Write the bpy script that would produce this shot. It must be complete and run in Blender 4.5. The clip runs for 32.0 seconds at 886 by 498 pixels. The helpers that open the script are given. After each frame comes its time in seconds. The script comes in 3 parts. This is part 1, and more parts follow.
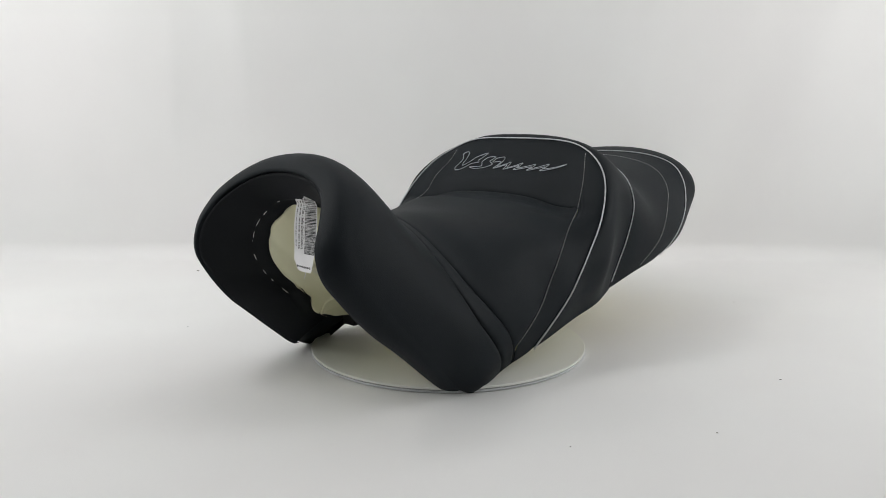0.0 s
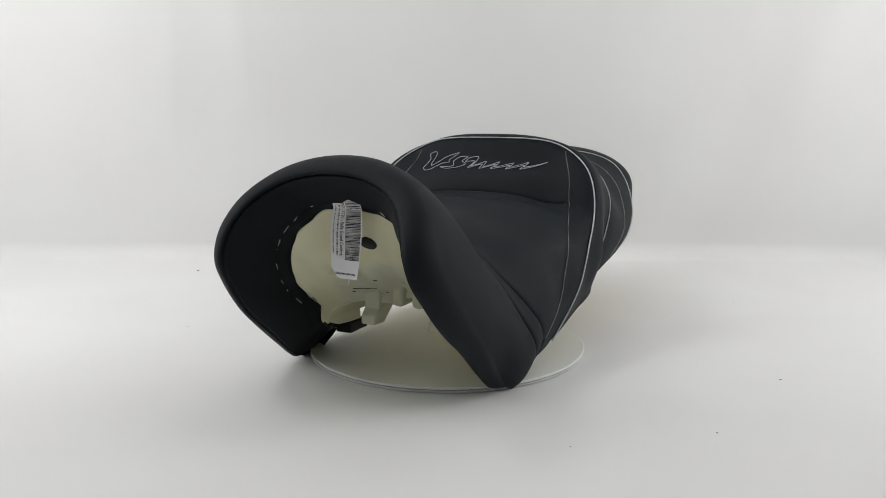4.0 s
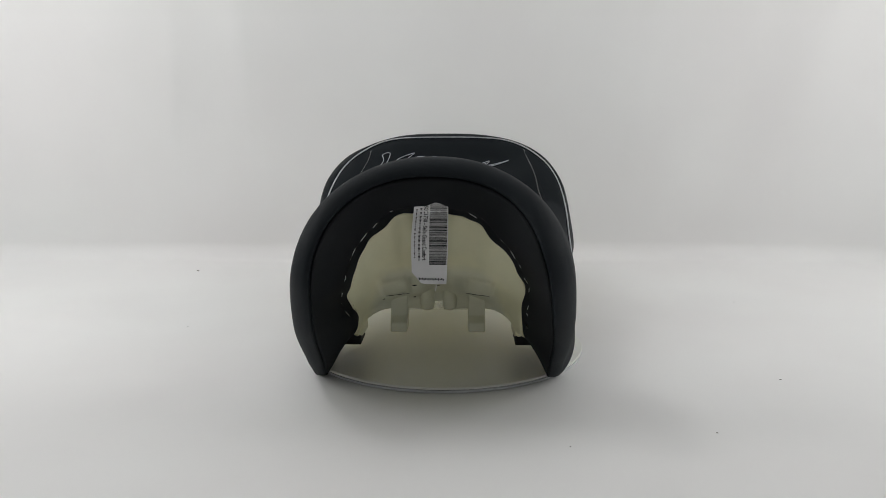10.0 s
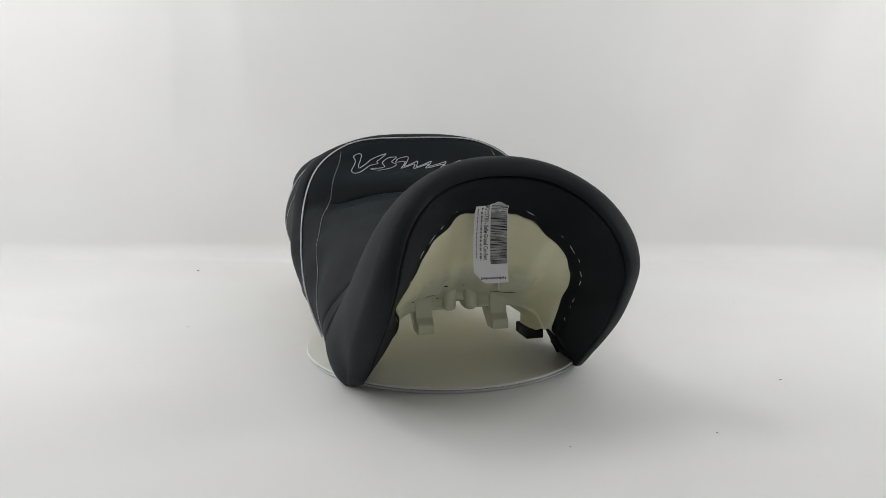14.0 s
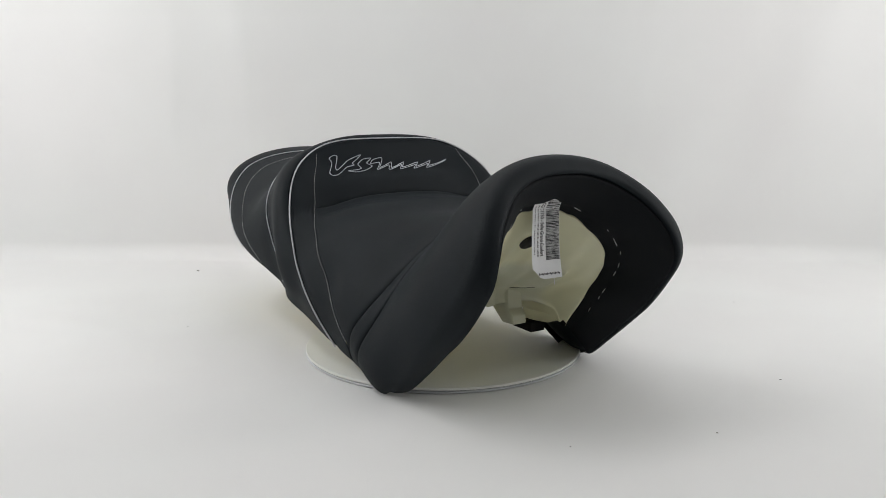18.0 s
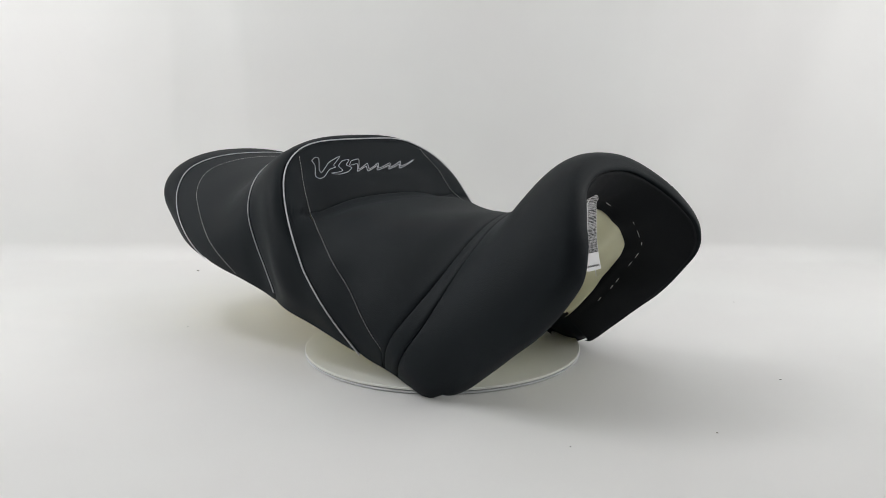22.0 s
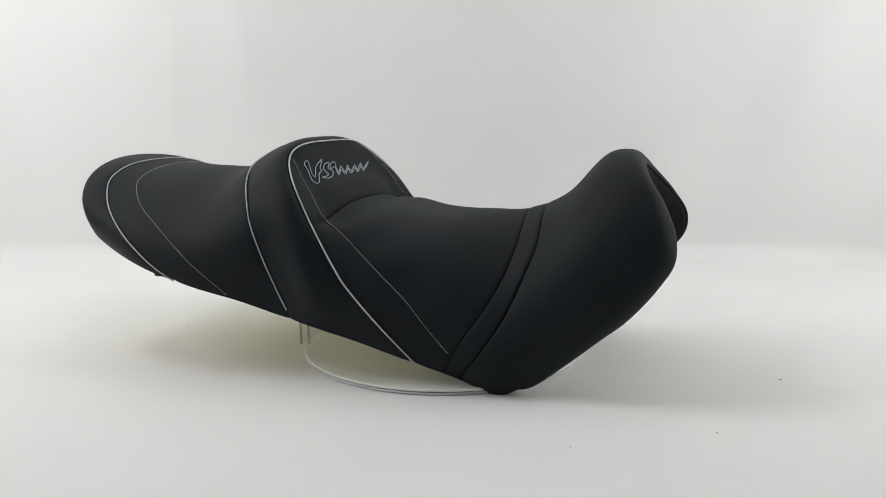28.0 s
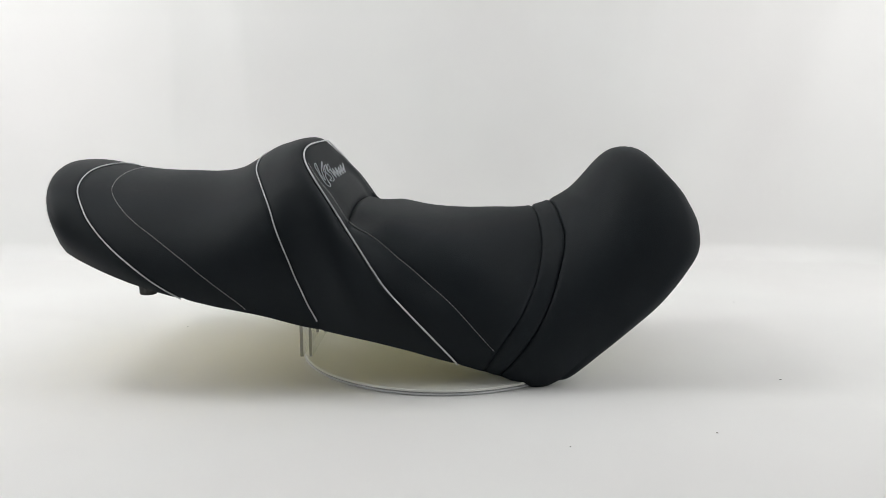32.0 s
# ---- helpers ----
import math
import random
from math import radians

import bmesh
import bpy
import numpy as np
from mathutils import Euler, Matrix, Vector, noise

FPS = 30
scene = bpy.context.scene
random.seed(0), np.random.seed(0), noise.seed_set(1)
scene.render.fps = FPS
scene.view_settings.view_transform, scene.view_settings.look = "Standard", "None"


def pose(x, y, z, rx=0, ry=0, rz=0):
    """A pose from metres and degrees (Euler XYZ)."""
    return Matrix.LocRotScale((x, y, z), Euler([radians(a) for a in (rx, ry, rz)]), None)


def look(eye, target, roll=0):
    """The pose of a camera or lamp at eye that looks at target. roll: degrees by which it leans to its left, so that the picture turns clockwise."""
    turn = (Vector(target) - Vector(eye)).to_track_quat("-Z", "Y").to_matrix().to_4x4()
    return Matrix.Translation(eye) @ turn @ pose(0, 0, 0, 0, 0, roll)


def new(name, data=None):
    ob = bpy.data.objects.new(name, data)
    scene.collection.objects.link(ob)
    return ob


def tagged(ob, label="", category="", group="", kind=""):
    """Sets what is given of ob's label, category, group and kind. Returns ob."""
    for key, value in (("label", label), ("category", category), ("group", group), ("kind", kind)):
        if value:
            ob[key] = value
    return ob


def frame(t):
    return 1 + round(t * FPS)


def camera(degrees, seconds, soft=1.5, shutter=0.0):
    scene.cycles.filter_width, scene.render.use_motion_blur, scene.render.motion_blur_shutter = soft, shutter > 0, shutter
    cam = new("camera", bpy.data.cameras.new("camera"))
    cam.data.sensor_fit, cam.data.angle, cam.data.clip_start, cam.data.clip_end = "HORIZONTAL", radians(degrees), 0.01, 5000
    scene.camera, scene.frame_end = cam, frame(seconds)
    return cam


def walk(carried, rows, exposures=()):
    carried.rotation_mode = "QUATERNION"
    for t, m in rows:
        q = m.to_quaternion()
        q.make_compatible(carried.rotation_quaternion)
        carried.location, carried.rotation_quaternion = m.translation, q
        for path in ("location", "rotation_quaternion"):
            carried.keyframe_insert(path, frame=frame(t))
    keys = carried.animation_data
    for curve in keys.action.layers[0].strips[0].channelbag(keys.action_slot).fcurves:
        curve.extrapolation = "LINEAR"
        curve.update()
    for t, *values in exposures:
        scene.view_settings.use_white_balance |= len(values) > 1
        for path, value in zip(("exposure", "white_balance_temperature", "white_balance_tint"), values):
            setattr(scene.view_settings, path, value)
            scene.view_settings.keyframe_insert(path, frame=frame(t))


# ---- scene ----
# The numbers of the seat's form are in units of the eye's distance from the turning axis.
SCALE = 0.88
DISC_TOP = 0.0065
LIFT = DISC_TOP - 0.0116 * SCALE
SIDE_SHIFT = -0.0081


def turn_at(t):
    """Degrees by which the nose has swung past the eye."""
    s = t - 10.2857
    return math.degrees(SEAT_YAW + 0.0704 * s + 0.0000603 * s * s)


SEAT_YAW = 0.0002
cam = camera(59.79, 32.0, soft=0.65)
EYE = (0.0, -SCALE, (0.3151 - 0.0116) * SCALE + DISC_TOP)
PITCH, YAW = -0.1751, 0.0048
AIM = (EYE[0] - math.sin(YAW) * math.cos(PITCH), EYE[1] + math.cos(YAW) * math.cos(PITCH), EYE[2] + math.sin(PITCH))
walk(cam, [(0, look(EYE, AIM, -0.14)), (32, look(EYE, AIM, -0.14))],
     exposures=[(0, 0.10), (6, 0.10), (9, 0.06), (10, -0.08), (10.5, -0.06), (11, 0.02), (12, 0.09), (14, 0.11), (20, 0.13), (28, 0.15), (30, 0.18), (31, 0.20), (32, 0.27)])

# ---- light: a white photo tent, lit through its roof, in a plain room ----
world = bpy.data.worlds.new("room")
world.use_nodes = True
world.node_tree.nodes["Background"].inputs[0].default_value = (0.86, 0.86, 0.86, 1)
world.node_tree.nodes["Background"].inputs[1].default_value = 0.20
scene.world = world


def softbox(name, m, w, h, power, colour):
    d = bpy.data.lights.new(name, "AREA")
    d.shape, d.size, d.size_y, d.energy, d.color = "RECTANGLE", w, h, power, colour
    ob = new(name, d)
    ob.matrix_world = m
    return ob


PALE = (1.0, 1.0, 1.0)
softbox("key_light", look((-0.84, -0.02, 1.42), (0.02, -0.04, 0.0)), 0.42, 0.30, 3.3, PALE)
softbox("roof_light", look((0.0, 0.38, 1.46), (0.0, 0.38, 0.0)), 1.2, 0.30, 0.8, PALE)
softbox("side_light_west", look((-1.22, 0.00, 0.78), (0.0, 0.62, 0.68)), 0.8, 0.9, 9.7, PALE)
softbox("side_light_east", look((1.22, 0.00, 0.78), (0.0, 0.62, 0.68)), 0.8, 0.9, 10.4, PALE)


# ---- materials ----
def material(name, colour, rough=0.5, metal=0.0, grain=0.0, grain_size=400.0, vary=0.12, vary_size=6.0, bump_m=0.0006, spec=0.5):
    mat = bpy.data.materials.new(name)
    mat.use_nodes = True
    nt = mat.node_tree
    b = nt.nodes["Principled BSDF"]
    b.inputs["Roughness"].default_value, b.inputs["Metallic"].default_value = rough, metal
    b.inputs["Specular IOR Level"].default_value = spec
    tc = nt.nodes.new("ShaderNodeTexCoord")
    big = nt.nodes.new("ShaderNodeTexNoise")
    big.inputs["Scale"].default_value, big.inputs["Detail"].default_value = vary_size, 4
    small = nt.nodes.new("ShaderNodeTexNoise")
    small.inputs["Scale"].default_value, small.inputs["Detail"].default_value = grain_size, 2
    ramp = nt.nodes.new("ShaderNodeMapRange")
    ramp.inputs["From Min"].default_value, ramp.inputs["From Max"].default_value = 0.3, 0.7
    ramp.inputs["To Min"].default_value, ramp.inputs["To Max"].default_value = 1 - vary, 1 + vary
    mul = nt.nodes.new("ShaderNodeMix")
    mul.data_type, mul.blend_type = "RGBA", "MULTIPLY"
    mul.inputs[0].default_value = 1.0
    mul.inputs[6].default_value = (*colour, 1)
    for n in (big, small):
        nt.links.new(tc.outputs["Object"], n.inputs["Vector"])
    nt.links.new(big.outputs["Fac"], ramp.inputs["Value"])
    nt.links.new(ramp.outputs["Result"], mul.inputs[7])
    nt.links.new(mul.outputs[2], b.inputs["Base Color"])
    if grain:
        bump = nt.nodes.new("ShaderNodeBump")
        bump.inputs["Strength"].default_value, bump.inputs["Distance"].default_value = grain, bump_m
        nt.links.new(small.outputs["Fac"], bump.inputs["Height"])
        nt.links.new(bump.outputs["Normal"], b.inputs["Normal"])
    return mat


M_CLOTH = material("white_backdrop_cloth", (0.80, 0.80, 0.795), 0.75, grain=0.15, grain_size=900, vary=0.018, vary_size=5)


def tint_drift(mat, warm, cool, size):
    """Lets a pale cloth wander between two near-white hues."""
    nt = mat.node_tree
    b = nt.nodes["Principled BSDF"]
    tc, n, mix, mul = (nt.nodes.new(k) for k in ("ShaderNodeTexCoord", "ShaderNodeTexNoise", "ShaderNodeMix", "ShaderNodeMix"))
    n.inputs["Scale"].default_value, n.inputs["Detail"].default_value = size, 3
    mix.data_type = mul.data_type = "RGBA"
    mul.blend_type, mul.inputs[0].default_value = "MULTIPLY", 1.0
    mix.inputs[6].default_value, mix.inputs[7].default_value = (*warm, 1), (*cool, 1)
    nt.links.new(tc.outputs["Object"], n.inputs["Vector"])
    nt.links.new(n.outputs["Fac"], mix.inputs[0])
    nt.links.new(b.inputs["Base Color"].links[0].from_socket, mul.inputs[6])
    nt.links.new(mix.outputs[2], mul.inputs[7])
    nt.links.new(mul.outputs[2], b.inputs["Base Color"])


tint_drift(M_CLOTH, (1.0, 0.975, 0.975), (0.975, 0.995, 0.985), 2.6)
M_VINYL = material("black_vinyl", (0.0063, 0.0096, 0.0122), 0.58, spec=0.18, grain=0.25, grain_size=1500, vary=0.10, vary_size=9, bump_m=0.0003)
M_VINYL_SOFT = material("black_grained_vinyl", (0.0068, 0.0102, 0.0129), 0.62, spec=0.18, grain=0.5, grain_size=900, vary=0.12, vary_size=12, bump_m=0.0005)
M_BAND = material("black_lining_cloth", (0.0086, 0.0100, 0.0118), 0.80, spec=0.2, grain=0.3, grain_size=1300, vary=0.15, vary_size=14)
M_PIPING = material("silver_grey_piping", (0.50, 0.51, 0.53), 0.35, grain=0.1, grain_size=900, vary=0.08, vary_size=40)
M_THREAD = material("grey_thread", (0.52, 0.51, 0.50), 0.6, vary=0.15, vary_size=200)
M_THREAD_EMB = material("silver_embroidery_thread", (0.50, 0.53, 0.57), 0.45, vary=0.15, vary_size=200)
M_PAN = material("cream_plastic", (0.77, 0.755, 0.565), 0.42, grain=0.12, grain_size=180, vary=0.07, vary_size=16, bump_m=0.001)
M_RESIN = material("yellowed_resin", (0.60, 0.52, 0.17), 0.5, grain=0.15, grain_size=160, vary=0.10, vary_size=14, bump_m=0.001)
tint_drift(M_PAN, (1.0, 0.95, 0.80), (0.95, 0.99, 1.0), 17)


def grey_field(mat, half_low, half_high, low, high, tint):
    """A greyish field with a soft uneven outline round the pads, wider towards the bottom."""
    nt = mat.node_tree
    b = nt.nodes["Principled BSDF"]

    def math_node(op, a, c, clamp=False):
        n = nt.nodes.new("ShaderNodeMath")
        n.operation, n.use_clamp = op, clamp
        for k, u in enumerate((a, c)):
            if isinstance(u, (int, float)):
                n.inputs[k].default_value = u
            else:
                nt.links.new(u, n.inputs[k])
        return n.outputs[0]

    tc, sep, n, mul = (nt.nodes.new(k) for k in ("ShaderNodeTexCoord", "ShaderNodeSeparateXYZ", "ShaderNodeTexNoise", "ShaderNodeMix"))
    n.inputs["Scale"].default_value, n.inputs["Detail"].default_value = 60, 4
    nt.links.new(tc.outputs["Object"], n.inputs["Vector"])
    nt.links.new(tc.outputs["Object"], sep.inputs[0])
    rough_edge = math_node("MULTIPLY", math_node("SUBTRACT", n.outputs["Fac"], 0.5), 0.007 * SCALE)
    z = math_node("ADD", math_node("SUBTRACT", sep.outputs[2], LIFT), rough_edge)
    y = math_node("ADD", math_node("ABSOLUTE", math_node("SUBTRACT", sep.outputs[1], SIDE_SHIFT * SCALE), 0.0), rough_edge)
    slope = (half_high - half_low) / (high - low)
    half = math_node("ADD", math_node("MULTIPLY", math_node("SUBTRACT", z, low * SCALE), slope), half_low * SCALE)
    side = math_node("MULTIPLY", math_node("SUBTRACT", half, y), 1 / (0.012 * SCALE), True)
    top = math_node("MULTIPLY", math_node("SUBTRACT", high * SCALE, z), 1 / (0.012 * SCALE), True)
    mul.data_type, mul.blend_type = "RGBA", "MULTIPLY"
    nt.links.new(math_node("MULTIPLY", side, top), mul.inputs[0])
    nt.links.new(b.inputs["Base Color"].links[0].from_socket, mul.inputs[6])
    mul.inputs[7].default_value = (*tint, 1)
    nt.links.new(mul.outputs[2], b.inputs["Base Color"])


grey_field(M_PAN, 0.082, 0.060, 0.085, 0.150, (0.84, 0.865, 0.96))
M_HOLE = material("dark_hollow", (0.02, 0.02, 0.018), 0.8, vary=0.1)
M_RUBBER = material("black_rubber", (0.015, 0.015, 0.015), 0.7, grain=0.2, grain_size=700)
M_TAG = material("white_label_film", (0.80, 0.80, 0.80), 0.42, grain=0.1, grain_size=220, vary=0.03, vary_size=60, bump_m=0.001)
M_INK = material("black_ink", (0.02, 0.02, 0.022), 0.5, vary=0.1)
M_STAPLE = material("bright_staple_wire", (0.75, 0.75, 0.74), 0.3, metal=1.0, vary=0.05)
M_DISC = material("white_lacquered_plate", (0.775, 0.785, 0.735), 0.35, grain=0.06, grain_size=300, vary=0.02, vary_size=7)
M_RIM = material("pale_grey_plate_edge", (0.62, 0.63, 0.65), 0.3, vary=0.05, vary_size=30)
M_SPECK = material("dark_crumb", (0.05, 0.045, 0.04), 0.8)


def clear_acrylic(name, share, colour):
    """Thin clear sheet: mostly seen through, with a pale film of its own."""
    mat = bpy.data.materials.new(name)
    mat.use_nodes = True
    nt = mat.node_tree
    b = nt.nodes["Principled BSDF"]
    b.inputs["Base Color"].default_value = (*colour, 1)
    b.inputs["Roughness"].default_value = 0.12
    clear = nt.nodes.new("ShaderNodeBsdfTransparent")
    clear.inputs["Color"].default_value = (0.97, 0.975, 0.97, 1)
    mix = nt.nodes.new("ShaderNodeMixShader")
    mix.inputs[0].default_value = share
    nt.links.new(clear.outputs[0], mix.inputs[1])
    nt.links.new(b.outputs[0], mix.inputs[2])
    nt.links.new(mix.outputs[0], nt.nodes["Material Output"].inputs["Surface"])
    return mat


M_ACRYLIC = clear_acrylic("clear_acrylic_face", 0.05, (0.7, 0.71, 0.70))
M_ACRYLIC_EDGE = clear_acrylic("clear_acrylic_edge", 0.75, (0.34, 0.35, 0.34))


# ---- mesh helpers ----
def link_mesh(name, verts, faces, mat, parent=None, label="", smooth=True):
    me = bpy.data.meshes.new(name)
    me.from_pydata([tuple(map(float, v)) for v in verts], [], faces)
    me.validate()
    if smooth:
        me.polygons.foreach_set("use_smooth", [True] * len(me.polygons))
    me.materials.append(mat)
    ob = new(name, me)
    if parent is not None:
        ob.parent = parent
    if label:
        ob["label"] = label
    return ob


def part(name, bm, mat, parent, label="", smooth=False):
    me = bpy.data.meshes.new(name)
    bmesh.ops.recalc_face_normals(bm, faces=bm.faces)
    bm.to_mesh(me)
    bm.free()
    if smooth:
        me.polygons.foreach_set("use_smooth", [True] * len(me.polygons))
    me.materials.append(mat)
    ob = new(name, me)
    if parent is not None:
        ob.parent = parent
    if label:
        ob["label"] = label
    return ob


def grid_faces(nr, nc, flip=False, start=0):
    out = []
    for i in range(nr - 1):
        for j in range(nc - 1):
            a = start + i * nc + j
            q = (a, a + 1, a + nc + 1, a + nc)
            out.append(q[::-1] if flip else q)
    return out


def tube(points, radius, sides=8, closed=False):
    """Vertices and faces of a round cord along a line of points."""
    P = np.asarray(points, float)
    T = np.roll(P, -1, 0) - np.roll(P, 1, 0) if closed else np.gradient(P, axis=0)
    T /= np.linalg.norm(T, axis=1)[:, None] + 1e-12
    A = np.cross(T, (0.0, 0.13, 1.0))
    A /= np.linalg.norm(A, axis=1)[:, None] + 1e-12
    B = np.cross(T, A)
    verts, faces = [], []
    for k in range(len(P)):
        for s in range(sides):
            a = 2 * math.pi * s / sides
            verts.append(P[k] + radius * (math.cos(a) * A[k] + math.sin(a) * B[k]))
    n = len(P)
    for k in range(n if closed else n - 1):
        for s in range(sides):
            a, b = k * sides + s, k * sides + (s + 1) % sides
            c, d = ((k + 1) % n) * sides + (s + 1) % sides, ((k + 1) % n) * sides + s
            faces.append((a, b, c, d))
    if not closed:
        faces.append(tuple(range(sides))[::-1])
        faces.append(tuple((n - 1) * sides + s for s in range(sides)))
    return verts, faces


def box_bm(cx, cy, cz, sx, sy, sz, bevel=0.0):
    bm = bmesh.new()
    bmesh.ops.create_cube(bm, size=1.0, matrix=Matrix.Translation((cx, cy, cz)) @ Matrix.Diagonal((sx, sy, sz, 1)))
    if bevel:
        bmesh.ops.bevel(bm, geom=bm.edges[:] , offset=bevel, segments=2, affect="EDGES", profile=0.5)
    return bm


# ---- the backdrop: one white sheet laid over the table and up behind it ----
WALL_Y, BEND = 0.566, 0.034


def ripple(x, y):
    """Height of the flat cloth's low ripples."""
    edge = max(0.0, min(1.0, (abs(x) - 0.34) / 0.25))
    low = 0.0022 * edge * (math.sin(9 * y + 3.0 * x) + 0.7 * math.sin(17 * y - 6 * x + 1))
    left = max(0.0, min(1.0, (-0.34 - x) / 0.15))
    open_floor = max(0.0, min(1.0, (math.hypot(x, y) - 0.20) / 0.15))
    low += open_floor * (0.0034 * noise.noise((3.1 * x, 3.6 * y, 0.5)) + 0.0008 * noise.noise((11 * x, 8 * y, 3.5)))
    return low + 0.005 * left * math.exp(-((y - 0.12 + 0.35 * (x + 0.6)) / 0.035) ** 2)


def sheet():
    path = []
    for y in np.concatenate([np.linspace(-1.6, -0.6, 16), np.linspace(-0.58, WALL_Y - BEND, 70)]):
        path.append((y, 0.0, 0.0))
    for a in np.linspace(8, 82, 10):
        path.append((WALL_Y - BEND + BEND * math.sin(radians(a)), BEND * (1 - math.cos(radians(a))), a / 90))
    for z in np.linspace(BEND, 1.5, 70):
        path.append((WALL_Y, z, 1.0))
    xs = np.linspace(-1.25, 1.25, 150)
    verts = []
    for y, z, k in path:
        for x in xs:
            # hanging folds in the upright part, low ripples in the flat part
            rise = min(1.0, max(0.0, z / 0.30)) ** 2 * (3 - 2 * min(1.0, max(0.0, z / 0.30)))
            fold = 0.014 * math.sin(2.4 * x + 0.9 + 0.7 * z) + 0.008 * math.sin(7.1 * x - 2.2 * z + 0.4) + 0.0022 * math.sin(19 * x + 3 * z)
            fold += 0.013 * math.exp(-((x - 0.60 - 0.42 * (z - 0.25)) / 0.05) ** 2) - 0.006 * math.exp(-((x - 0.51 - 0.42 * (z - 0.25)) / 0.045) ** 2)
            fold += 0.0036 * math.exp(-((x + 0.36 + 0.04 * z) / 0.020) ** 2) + 0.0030 * math.exp(-((x + 0.52 - 0.05 * z) / 0.025) ** 2)
            fold += 0.0020 * math.exp(-((x - 0.33 - 0.08 * z) / 0.014) ** 2)
            fold *= rise
            bow = 0.05 * max(0.0, x - 0.30) ** 2 / 0.25 * min(1.0, max(0.0, (y - 0.2) / (WALL_Y - BEND - 0.2))) ** 2
            verts.append((x, y - k * fold - bow, z + (1 - k) * ripple(x, y)))
    return link_mesh("backdrop", verts, grid_faces(len(path), len(xs)), M_CLOTH)


tagged(sheet(), "white cloth backdrop with faint folds, sweeping from table to wall", "backdrop", kind="structure")


def tent_side(name, x):
    ob = link_mesh(name, [(x, -1.6, -0.03), (x, WALL_Y + 0.05, -0.03), (x, WALL_Y + 0.05, 1.5), (x, -1.6, 1.5)], [(0, 1, 2, 3)], M_CLOTH)
    mod = ob.modifiers.new("thickness", "SOLIDIFY")
    mod.thickness, mod.offset = 0.01, 0
    return tagged(ob, "plain white cloth side of the photo tent", "wall", kind="structure")


tent_side("wall_west", -1.256)
tent_side("wall_east", 1.256)
roof = link_mesh("ceiling", [(-1.26, -1.6, 1.51), (1.26, -1.6, 1.51), (1.26, WALL_Y + 0.05, 1.51), (-1.26, WALL_Y + 0.05, 1.51)], [(0, 1, 2, 3)], M_CLOTH)
roof.modifiers.new("thickness", "SOLIDIFY").thickness = 0.01
tagged(roof, "plain white cloth roof of the photo tent", "ceiling", kind="structure")

# ---- the turntable ----
DISC_R = 0.1825 * SCALE


def lathe(name, profile, mat, parent, label="", n=128):
    verts, faces = [], []
    for r, z in profile:
        for k in range(n):
            a = 2 * math.pi * k / n
            verts.append((r * math.cos(a) - 0.0055 * SCALE, r * math.sin(a) - 0.0025 * SCALE, z))
    m = len(profile)
    for i in range(m - 1):
        for k in range(n):
            faces.append((i * n + k, i * n + (k + 1) % n, (i + 1) * n + (k + 1) % n, (i + 1) * n + k))
    faces.append(tuple(range(n))[::-1])
    faces.append(tuple((m - 1) * n + k for k in range(n)))
    ob = link_mesh(name, verts, faces, mat, parent, label)
    ob.data.set_sharp_from_angle(angle=radians(35))
    return ob


turntable = new("turntable")
tagged(turntable, "round white turntable plate lying on the cloth", "turntable")
lathe("base_plate", [(DISC_R - 0.003, 0.0004), (DISC_R - 0.0008, 0.0007), (DISC_R, 0.0012), (DISC_R, 0.0024), (DISC_R - 0.0006, 0.0029)], M_RIM, turntable, "thin grey lower plate")
M_GAP = material("grey_plate_gap", (0.22, 0.22, 0.23), 0.6)
lathe("spacer", [(DISC_R - 0.002, 0.0026), (DISC_R - 0.002, 0.0042)], M_GAP, turntable, "dark gap between the two plates")
lathe("top_plate", [(DISC_R - 0.0006, 0.0038), (DISC_R, 0.0042), (DISC_R, DISC_TOP - 0.0006), (DISC_R - 0.0007, DISC_TOP)], M_DISC, turntable, "glossy white upper plate")

# ---- the motorcycle seat: its form ----
KNOT_X = np.array([-0.50, -0.42, -0.34, -0.26, -0.20, -0.165, -0.135, -0.105, -0.06, 0.0, 0.06, 0.11, 0.16, 0.21, 0.26, 0.32])
TOP_Z = [0.2643, 0.2479, 0.2426, 0.2472, 0.2783, 0.2815, 0.2492, 0.2075, 0.1995, 0.1925, 0.1941, 0.1975, 0.2189, 0.2688, 0.2643, 0.2274]
HEM_Z = [0.2062, 0.1580, 0.1302, 0.1081, 0.0934, 0.0822, 0.0772, 0.0723, 0.0596, 0.0403, 0.0200, 0.0062, 0.0280, 0.0495, 0.0452, 0.0377]
HALF_WIDTH = [0.1719, 0.1788, 0.1924, 0.1974, 0.1940, 0.1901, 0.1951, 0.2043, 0.2080, 0.1971, 0.1870, 0.1871, 0.1768, 0.1665, 0.1606, 0.1456]
SQUARENESS = [3.096, 2.300, 1.941, 1.982, 2.442, 3.084, 3.419, 3.102, 2.776, 2.479, 2.071, 1.773, 2.003, 2.077, 2.598, 2.922]
TUCK = [0.0351, 0.0194, 0.0137, 0.0177, 0.0205, 0.0212, 0.0220, 0.0239, 0.0296, 0.0267, 0.0258, 0.0262, 0.0250, 0.0218, 0.0232, 0.0290]
TUCK_HIGH = [0.0089, 0.0106, 0.0051, 0.0042, 0.0052, 0.0063, 0.0050, 0.0060, 0.0100, 0.0095, 0.0122, 0.0144, 0.0135, 0.0089, 0.0168, 0.0172]
TAIL_X, CAP_LENGTH, CAP_Z, RIM_ROLL = -0.4711, 0.0527, 0.2558, 0.0205


